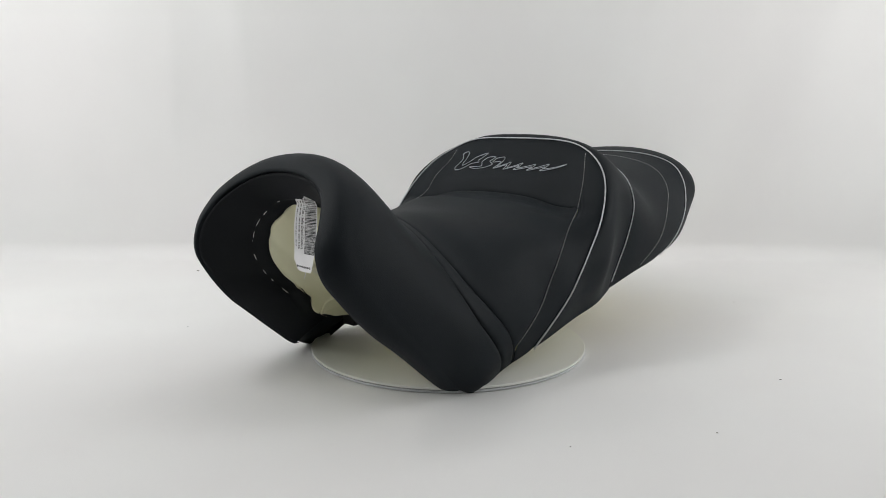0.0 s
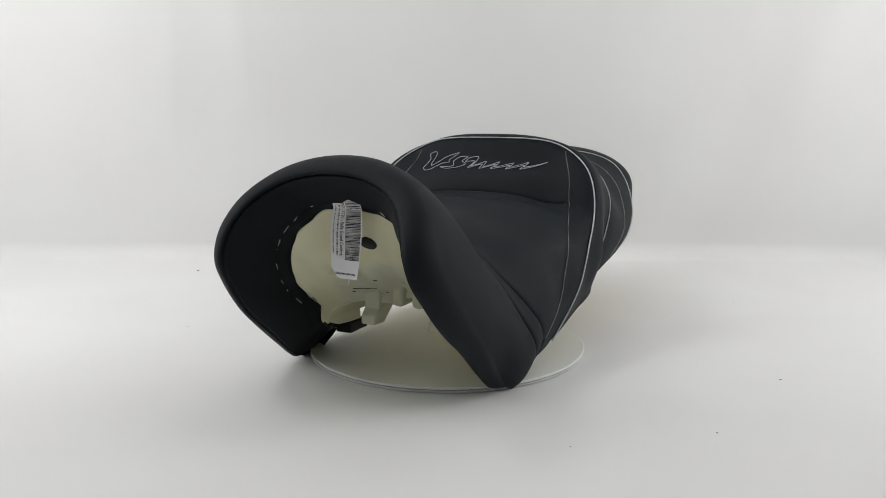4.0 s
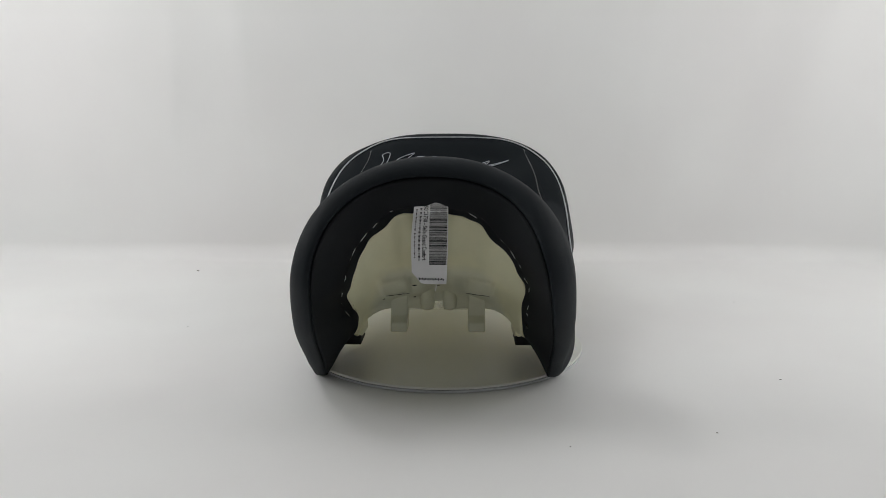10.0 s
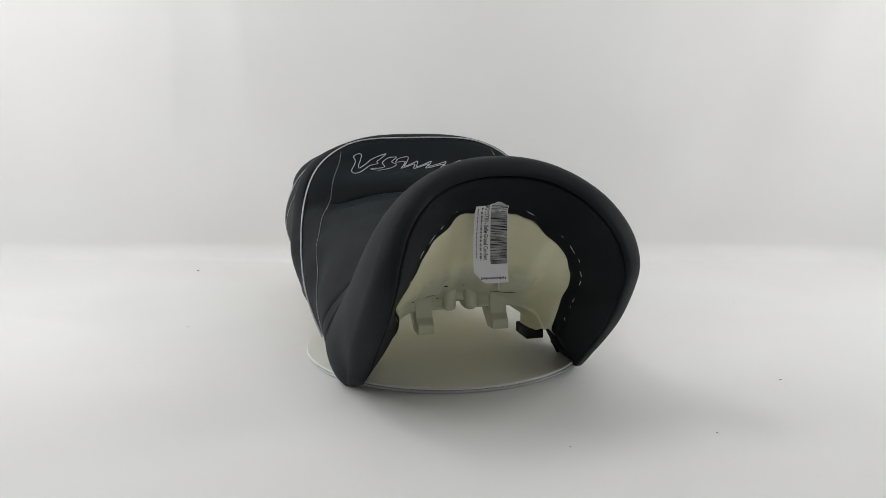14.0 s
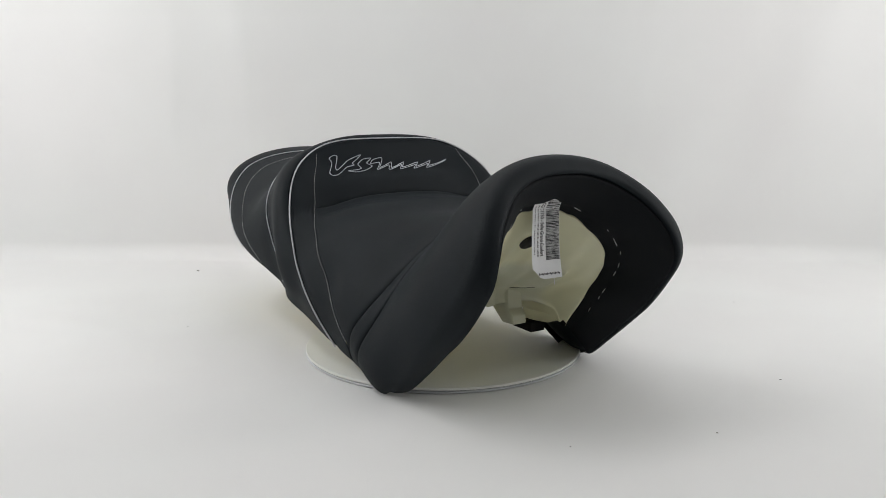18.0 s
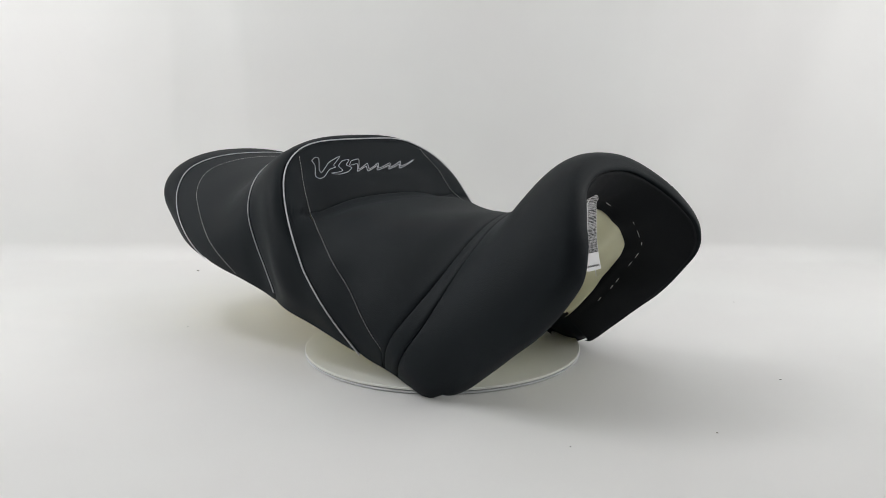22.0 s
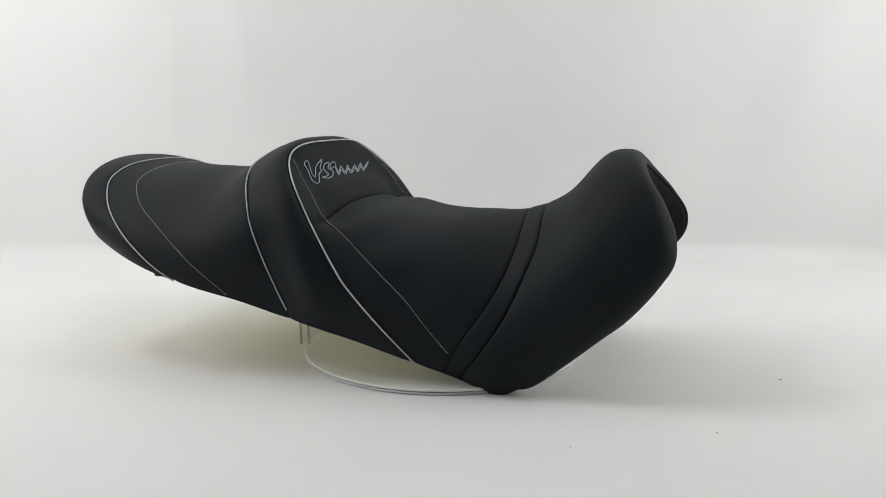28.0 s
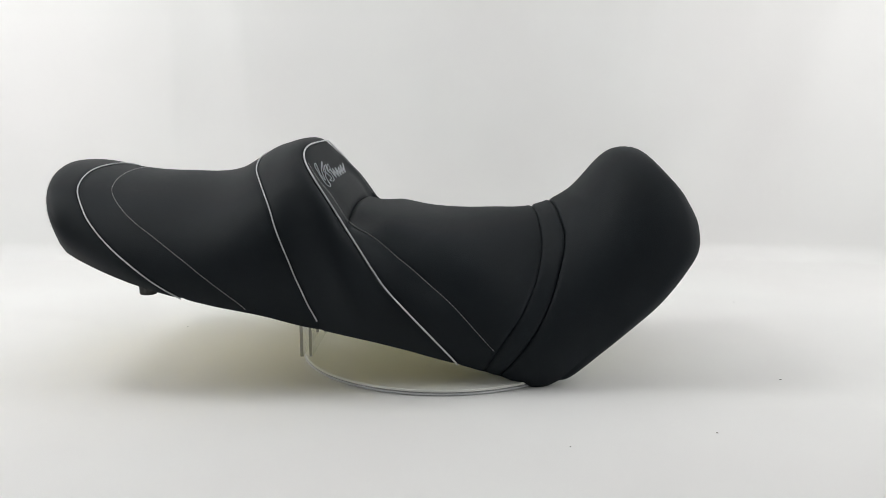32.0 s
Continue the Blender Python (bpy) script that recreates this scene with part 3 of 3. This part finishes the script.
def pan_wall(v, k):
    """The pan's front wall: v across, k down from the trimmed cover (0) to the lip (1)."""
    a = np.abs(v)
    top = edge_at(v) + np.array((-0.006, 0, 0))
    low = np.stack([curve([0, 0.3, 0.6, 0.72, 0.80, 0.87, 0.93, 1], [0.090, 0.094, 0.100, 0.108, 0.119, 0.129, 0.132, 0.127], a),
                    np.sign(v) * curve([0, 0.3, 0.6, 0.72, 0.80, 0.87, 0.93, 1], [0, 0.029, 0.0590, 0.0695, 0.0785, 0.0865, 0.0930, 0.0985], a),
                    curve([0, 0.07, 0.16, 0.3, 0.6, 0.72, 0.80, 0.87, 0.93, 1], [0.0914, 0.0905, 0.0830, 0.0828, 0.0838, 0.0830, 0.0796, 0.0735, 0.0590, 0.0640], a)], -1)
    P = top * (1 - k) + low * k
    P[..., 0] += float(curve([0, 0.15, 0.32, 0.57, 0.78, 0.92, 1], [0, 0.009, 0.014, 0.007, -0.010, -0.013, 0.0], k)) * (1 - 0.85 * np.clip(a / 0.9, 0, 1) ** 2)
    # soft pads and a low shelf pressed into the wall
    y, z = np.abs(P[..., 1]), P[..., 2]
    P[..., 0] += 0.009 * soft_box(y, 0.030, 0.066, 0.007) * soft_box(z, 0.1035, 0.136, 0.006)
    P[..., 0] += 0.006 * soft_box(y, -0.1, 0.074, 0.012) * soft_box(z, 0.098, 0.146, 0.012)
    P[..., 0] -= 0.004 * soft_box(y, 0.070, 0.090, 0.009) * soft_box(z, 0.07, 0.125, 0.02)
    return P


def base_pan():
    v = np.linspace(-1, 1, 161)
    rows = [pan_wall(v, k) for k in np.linspace(0, 1, 44)]
    low = rows[-1]
    rows.append(low + np.array((-0.0010, 0, -0.0012)))
    leg = np.clip((np.abs(v) - 0.74) / 0.14, 0, 1)[:, None]
    side = np.sign(v)[:, None]
    for back, rise in ((0.02, 0.003), (0.045, 0.007), (0.07, 0.012)):
        web = np.concatenate([0 * side - back, 0 * side, 0 * side + rise], 1)
        plate = np.concatenate([0 * side - 1.6 * back, -0.05 * back * side, 0 * side + 0.002], 1)
        rows.append(low + (1 - leg) * web + leg * plate)
    G = np.array(rows)
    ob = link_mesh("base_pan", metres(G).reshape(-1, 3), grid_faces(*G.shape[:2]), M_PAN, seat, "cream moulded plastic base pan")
    mod = ob.modifiers.new("thickness", "SOLIDIFY")
    mod.thickness, mod.offset = 0.0022, 1.0
    return ob


base_pan()


def underside():
    """The pan's floor behind the front wall, closing the seat from below."""
    xs = np.linspace(TAIL_X + 0.03, 0.035, 40)
    rows = []
    for x in xs:
        e = skin(np.array([x]), np.array([1.0]))[0]
        y, z = abs(e[1]) - 0.012, e[2] + 0.003
        crown = float(curve([-0.48, -0.2, 0.0, 0.1], [0.20, 0.135, 0.112, 0.100], x))
        t = np.linspace(-1, 1, 25)
        rows.append(np.stack([0 * t + x, t * y, z + (crown - z) * (1 - np.abs(t) ** 4)], -1))
    G = np.array(rows)
    return link_mesh("pan_floor", metres(G).reshape(-1, 3), grid_faces(*G.shape[:2], flip=True), M_RESIN, seat, "yellowed resin floor of the base pan")


underside()

# ---- piping and stitching ----
def cord(name, line, lift, radius, mat, label, v_end=1.0, smooth=2):
    v = V_ROW[np.abs(V_ROW) <= v_end]
    X = line_x(line, v)
    P = skin(X, v) + skin_normal(X, v) * lift
    for _ in range(smooth):
        P[1:-1] = 0.5 * P[1:-1] + 0.25 * (P[:-2] + P[2:])
    verts, faces = tube(metres(P), radius, 10)
    return link_mesh(name, verts, faces, mat, seat, label)


cord("piping", "tail_piping", 0.0004, 0.00070, M_PIPING, "silver-grey piping round the tail")
cord("piping", "hump_piping", 0.0003, 0.00070, M_PIPING, "silver-grey piping behind the hump", 0.998)
cord("piping", "front_piping", 0.0012, 0.00086, M_PIPING, "silver-grey piping round the backrest face", 1.0, smooth=5)


def stitch_line(name, X, v, step=0.0040, lift=0.0006):
    """Dashes of thread, end to end along a line on the skin."""
    P = skin(X, v) + skin_normal(X, v) * lift
    P = metres(P)
    s = np.concatenate([[0], np.cumsum(np.linalg.norm(np.diff(P, axis=0), axis=1))])
    verts, faces = [], []
    for d in np.arange(0, s[-1] - step, step):
        q = np.array([[np.interp(d + f * step, s, P[:, k]) for k in range(3)] for f in (0.0, 0.32, 0.64)])
        a, f = tube(q, 0.00026, 5)
        faces += [tuple(i + len(verts) for i in g) for g in f]
        verts += a
    return link_mesh(name, verts, faces, M_THREAD, seat, "fine grey stitching")


def stitches():
    fine = np.linspace(0, 1, 160)
    v = np.sign(np.linspace(-1, 1, 401)) * np.abs(np.linspace(-1, 1, 401)) ** 1.4 * 0.99
    stitch_line("stitching", line_x("tail_stitch", v), v)
    for side in (-1, 1):
        k = np.linspace(0, 1, 15)
        v = curve(k, [0.2725, 0.2854, 0.3001, 0.3162, 0.3316, 0.3520, 0.3802, 0.4297, 0.4906, 0.5633, 0.6467, 0.7263, 0.7955, 0.8513, 0.9000], fine)
        if side > 0:
            seam = v
            for _ in range(6):
                v = seam + curve(*OFF_MIDDLE["crease"], v)
        stitch_line("stitching", curve(k, [-0.1575, -0.1462, -0.1353, -0.1251, -0.1152, -0.1037, -0.0893, -0.0732, -0.0556, -0.0372, -0.0178, 0.0018, 0.0204, 0.0387, 0.0568], fine), side * v)
        v = 0.45 + 0.46 * fine
        stitch_line("stitching", curve([0.45, 0.56, 0.66, 0.74, 0.91], [-0.460, -0.4585, -0.455, -0.449, -0.4385], v), side * v)


stitches()

# ---- the embroidered emblem on the backrest face: a tick, a flash and a waving ribbon in outline ----
def smooth_ring(ring, n=9):
    """A closed line through a few corners, rounded a little."""
    P, out = np.array(ring), []
    for k in range(len(P)):
        p0, p1, p2, p3 = P[k - 1], P[k], P[(k + 1) % len(P)], P[(k + 2) % len(P)]
        for q in np.linspace(0, 1, n, endpoint=False):
            m1, m2 = 0.30 * (p2 - p0), 0.30 * (p3 - p1)
            out.append((2 * q**3 - 3 * q**2 + 1) * p1 + (q**3 - 2 * q**2 + q) * m1 + (3 * q**2 - 2 * q**3) * p2 + (q**3 - q**2) * m2)
    return np.array(out)


def emblem():
    tick = [(-0.0935, 1.30), (-0.0858, 1.36), (-0.0807, 1.32), (-0.0872, 1.01), (-0.0857, 0.85), (-0.0672, 1.18), (-0.0430, 1.31), (-0.0581, 1.12), (-0.0570, 1.02),
            (-0.0701, 0.94), (-0.0855, 0.60), (-0.0945, 0.56), (-0.0990, 0.74), (-0.0914, 1.16)]
    flash = [(-0.0695, 0.74), (-0.0547, 0.76), (-0.0472, 0.84), (-0.0504, 1.06), (-0.0413, 1.20), (-0.0278, 1.22), (-0.0359, 1.08), (-0.0288, 0.93), (-0.0417, 0.70), (-0.0575, 0.61)]
    path = [(-0.027, 1.12), (-0.012, 1.15), (-0.020, 0.76), (0.001, 1.02), (-0.001, 0.72), (0.022, 1.01), (0.017, 0.73), (0.045, 0.98), (0.040, 0.74), (0.068, 1.02), (0.063, 0.78), (0.098, 1.03)]
    wave = [(y + 0.0022, h + 0.06) for y, h in path] + [(y - 0.0030, h - 0.07) for y, h in path[-2::-1]]
    for ring in (tick, flash, wave):
        y, h = smooth_ring(ring).T
        X = -0.1225 - 0.0235 * h
        v = v_of(X, y)
        P = skin(X, v) + skin_normal(X, v) * 0.0007
        verts, faces = tube(metres(P), 0.00050, 6, closed=True)
        link_mesh("emblem_outline", verts, faces, M_THREAD_EMB, seat, "silver embroidered outline shape")


emblem()


# ---- fittings of the base pan ----
def seat_box(name, x0, x1, y0, y1, z0, z1, mat, bevel, label="", lean=0.0):
    """A rounded block in the seat's units, its lower end moved forward by lean."""
    bm = box_bm((x0 + x1) / 2, (y0 + y1) / 2, (z0 + z1) / 2, x1 - x0, y1 - y0, z1 - z0, bevel)
    for v in bm.verts:
        v.co.x += lean * (z1 - v.co.z) / (z1 - z0)
        v.co = metres(np.array(v.co))
    return part(name, bm, mat, seat, label, smooth=True)


def hook(side):
    y0, y1 = (0.036, 0.056) if side > 0 else (-0.057, -0.037)
    bm = bmesh.new()
    outline = [(0.050, 0.100), (0.100, 0.106), (0.100, 0.0745), (0.111, 0.0685), (0.112, 0.0570), (0.088, 0.0555), (0.058, 0.078)]
    a = [bm.verts.new((x, y0, z)) for x, z in outline]
    b = [bm.verts.new((x, y1, z)) for x, z in outline]
    bm.faces.new(a)
    bm.faces.new(b[::-1])
    for k in range(len(a)):
        bm.faces.new((a[k], b[k], b[(k + 1) % len(a)], a[(k + 1) % len(a)]))
    bmesh.ops.bevel(bm, geom=bm.edges[:], offset=0.0019, segments=3, affect="EDGES", profile=0.5)
    for v in bm.verts:
        v.co = metres(np.array(v.co))
    part("hook", bm, M_PAN, seat, "cream plastic mounting hook", smooth=True)


def on_wall(y, z):
    """The place on the pan's front wall at a given side offset and height."""
    wall = np.array([pan_wall(np.linspace(-1, 1, 161), k) for k in np.linspace(0.3, 1, 90)]).reshape(-1, 3)
    return wall[np.argmin(np.hypot(wall[:, 1] - y, wall[:, 2] - z))]


def side_plate(side):
    """The pan's cheek behind each leg, running back over the rubber block."""
    bm = bmesh.new()
    outline = [(0.058, 0.104), (0.122, 0.104), (0.127, 0.070), (0.127, 0.0585), (0.110, 0.0520), (0.085, 0.0490), (0.058, 0.0475)]
    a = [bm.verts.new((x, side * 0.0905, z)) for x, z in outline]
    b = [bm.verts.new((x, side * 0.0935, z)) for x, z in outline]
    bm.faces.new(a)
    bm.faces.new(b[::-1])
    for k in range(len(a)):
        bm.faces.new((a[k], b[k], b[(k + 1) % len(a)], a[(k + 1) % len(a)]))
    bmesh.ops.recalc_face_normals(bm, faces=bm.faces[:])
    bmesh.ops.bevel(bm, geom=bm.edges[:], offset=0.0009, segments=2, affect="EDGES", profile=0.5)
    for v in bm.verts:
        v.co = metres(np.array(v.co))
    part("side_plate", bm, M_PAN, seat, "cream plastic cheek of the base pan", smooth=True)


for side in (-1, 1):
    hook(side)
    side_plate(side)
for side in (-1, 1):
    y = side * 0.0135
    seat_box("rib", 0.066, 0.0975, y - 0.0085, y + 0.0085, 0.0790, 0.110, M_PAN, 0.0060, "rounded cream plastic rib")
    y = side * 0.047
    line = [on_wall(y + d, 0.1032 + 0.0008 * abs(d) / 0.015) + np.array((0.0004, 0, 0)) for d in np.linspace(-0.0130, 0.0130, 12)]
    verts, faces = tube(metres(np.array(line)), 0.00050, 6)
    link_mesh("slot", verts, faces, M_HOLE, seat, "narrow dark slot under a pad")
    y = side * 0.108
    seat_box("rubber_block", 0.030, 0.071, y - 0.013, y + 0.010, 0.0285, 0.0420, M_RUBBER, 0.0012, "dark rubber support block")


for y, z, wide in ((-0.027, 0.1175, 0.0050), (-0.0004, 0.1130, 0.0046), (-0.0290, 0.0960, 0.0034), (-0.0640, 0.0985, 0.0032)):
    x = on_wall(y, z)[0]
    seat_box("mould_mark", x - 0.003, x + 0.0010, y - wide / 2, y + wide / 2, z - 0.0005, z + 0.0005, M_HOLE, 0.0002, "small dark nick in the plastic")


def drain_hole():
    bm = bmesh.new()
    p, q = pan_wall(np.zeros(1), 0.27)[0], pan_wall(np.zeros(1), 0.37)[0]
    slope = math.atan2(p[0] - q[0], p[2] - q[2])
    centre = (p + q) / 2 + np.array((math.cos(slope), 0, -math.sin(slope))) * 0.0022
    bmesh.ops.create_cone(bm, cap_ends=True, segments=36, radius1=0.0098, radius2=0.0096, depth=0.004,
                          matrix=Matrix.Translation(centre) @ Matrix.Rotation(math.pi / 2 + slope, 4, "Y") @ Matrix.Translation((0, 0, -0.0012)) @ Matrix.Diagonal((0.95, 1.05, 1, 1)))
    for v in bm.verts:
        v.co = metres(np.array(v.co))
    part("drain_hole", bm, M_HOLE, seat, "dark round hole in the cream pan", smooth=True)


drain_hole()


def rubber_foot(side):
    bm = bmesh.new()
    bmesh.ops.create_cone(bm, cap_ends=True, segments=28, radius1=0.0098, radius2=0.0108, depth=0.034, matrix=Matrix.Translation((-0.3445, side * 0.125, 0.1255)))
    bmesh.ops.bevel(bm, geom=[e for e in bm.edges if abs(e.verts[0].co.z - e.verts[1].co.z) < 1e-5], offset=0.0018, segments=2, affect="EDGES", profile=0.5)
    for v in bm.verts:
        v.co = metres(np.array(v.co))
    part("rubber_foot", bm, M_RUBBER, seat, "short black rubber foot under the tail", smooth=True)


for side in (-1, 1):
    rubber_foot(side)
    seat_box("tail_tab", -0.364, -0.330, side * 0.125 - 0.012, side * 0.125 + 0.012, 0.1240, 0.1285, M_PAN, 0.0008, "pale plastic tab over the foot")

# ---- the stapled paper tag hanging in the opening ----
TAG_W, TAG_TOP, TAG_LOW = 0.0360, 0.2300, 0.1420


def tag_point(f, g, lift=0.0):
    """f across from its one long edge, g down from its top, both 0 to 1."""
    near = float(curve([0, 0.5, 0.85, 1], [-0.0195, -0.0238, -0.0234, -0.0230], g))
    far = float(curve([0, 0.5, 1], [0.0143, 0.0140, 0.0124], g))
    x = 0.2160 + 0.0122 * g + 0.0015 * f + 0.0105 * max(0.0, 1 - g / 0.16) + 0.0018 * math.sin(5.5 * g + 1.2 * f) + 0.0010 * math.sin(9 * f + 2) * (1 - g)
    return metres(np.array((x + lift, near + (far - near) * f, TAG_TOP + (TAG_LOW - TAG_TOP) * g)))


def tag_strips(rects, lift):
    verts, faces = [], []
    for f0, f1, g0, g1 in rects:
        n = max(2, int((g1 - g0) * 20), int((f1 - f0) * 8))
        along_f = (f1 - f0) * TAG_W > (g1 - g0) * 0.087
        base = len(verts)
        for k in range(n + 1):
            s = k / n
            if along_f:
                f = f0 + s * (f1 - f0)
                verts += [tag_point(f, g0, lift), tag_point(f, g1, lift)]
            else:
                g = g0 + s * (g1 - g0)
                verts += [tag_point(f0, g, lift), tag_point(f1, g, lift)]
            if k:
                a = base + 2 * (k - 1)
                faces.append((a, a + 1, a + 3, a + 2))
    return verts, faces


def paper_tag():
    nf, ng = 9, 29
    verts = []
    for i in range(ng):
        g = i / (ng - 1)
        for j in range(nf):
            f = j / (nf - 1)
            cut = 1.0 - 0.13 * max(0.0, 0.28 - f) / 0.28 - 0.012 * max(0.0, f - 0.6)
            ragged = 0.012 * math.sin(11 * f + 1) if i == 0 else 0.0
            verts.append(tag_point(f, g * cut + ragged))
    tag = link_mesh("tag", verts, grid_faces(ng, nf), M_TAG, seat, "white printed paper tag with a barcode")
    rng = random.Random(4)
    rects, g = [], 0.06
    while g < 0.77:
        w = rng.choice((0.004, 0.004, 0.006, 0.009, 0.012))
        rects.append((0.47 + 0.03 * g, 0.97, g, g + w))
        g += w + rng.choice((0.004, 0.005, 0.007, 0.009))
    link_mesh("barcode", *tag_strips(rects, 0.0004), M_INK, tag, "black printed barcode", smooth=False)
    rects = [(0.190, 0.245, 0.12, 0.73), (0.075, 0.112, 0.13, 0.38), (0.075, 0.112, 0.41, 0.70)]
    rects = [(f0 + 0.006 * (n % 3 == 1), f1 - 0.008 * (n % 2), a, min(a + 0.0085 + 0.004 * (n % 3 == 0), g1)) for f0, f1, g0, g1 in rects for n, a in enumerate(np.arange(g0, g1, 0.0155)) if n % 7 != 5]
    rects += [(0.20 + 0.046 * k, 0.232 + 0.046 * k, 0.928 + 0.008 * (k % 2), 0.950 + 0.006 * (k % 3 == 0)) for k in range(16)]
    link_mesh("print_bars", *tag_strips(rects, 0.0004), M_INK, tag, "small black printed lines", smooth=False)
    # the readable line, running down the tag
    font = bpy.data.curves.new("words", "FONT")
    font.body, font.size = "SGC1730 - Selle Grand Confort", 1.0
    font.offset = 0.018
    tmp = bpy.data.objects.new("words", font)
    me = bpy.data.meshes.new_from_object(tmp)
    bpy.data.objects.remove(tmp)
    co = np.array([v.co[:] for v in me.vertices])
    long = co[:, 0].max()
    for v, (a, b, _) in zip(me.vertices, co):
        v.co = tag_point(0.305 + 0.165 * b, 0.090 + 0.64 * a / long, 0.0004)
    me.materials.clear()
    me.materials.append(M_INK)
    me.name = "printed_words"
    ob = new("printed_words", me)
    ob.parent = tag
    ob["label"] = "black printed words along the tag"
    verts, faces = tube([tag_point(0.70, 0.985), tag_point(0.705, 1.03), tag_point(0.69, 1.075)], 0.0004, 5)
    link_mesh("loose_thread", verts, faces, M_TAG, tag, "loose white thread")


paper_tag()

# ---- the clear stand under the seat's tail ----
stand = new("acrylic_stand")
tagged(stand, "clear acrylic riser standing on the turntable under the seat", "stand")


def stand_plate(x0, x1):
    e = skin(np.array([x0]), np.array([1.0]))[0]
    bm = box_bm((x0 + x1) / 2, -0.005, 0, x1 - x0, 0.11, 1.0, 0.0)
    z0, z1 = DISC_TOP + 0.0004, float(metres(e)[2]) + 0.012
    for v in bm.verts:
        top = v.co.z > 0
        v.co = metres(np.array(v.co))
        v.co.z = z1 if top else z0
    ob = part("riser_plate", bm, M_ACRYLIC, stand)
    ob.data.materials.append(M_ACRYLIC_EDGE)
    for f in ob.data.polygons:
        f.material_index = 1 if abs(f.normal.y) > 0.5 else 0
    ob.visible_shadow = False
    return ob


stand_plate(-0.1840, -0.1800)
stand_plate(-0.1725, -0.1690)

# ---- crumbs on the cloth ----
def crumb(x, y, length, turn):
    bm = bmesh.new()
    r = 0.0004 + 0.10 * length
    bmesh.ops.create_icosphere(bm, subdivisions=1, radius=r)
    for v in bm.verts:
        v.co.x *= length / (2 * r)
        v.co.z = v.co.z * 0.6
    ob = part("crumb", bm, M_SPECK, None)
    ob.matrix_world = pose(x, y, ripple(x, y) + 0.55 * r, 0, 0, turn)
    tagged(ob, "tiny dark crumb lying on the white cloth", "crumb", group="crumbs on the cloth")


CRUMBS = [(-0.438, 0.449, 0.009, -35), (-0.336, 0.086, 0.002, 20), (0.235, -0.247, 0.0022, 5), (0.103, -0.275, 0.0014, 10), (0.348, -0.111, 0.003, 0), (0.419, 0.215, 0.002, 0)]
for c in CRUMBS:
    crumb(*c)


def motions():
    times = [2.0 * k for k in range(17)]
    for thing in (turntable, seat, stand):
        walk(thing, [(t, pose(0, 0, 0, 0, 0, turn_at(t) - 90)) for t in times])


motions()
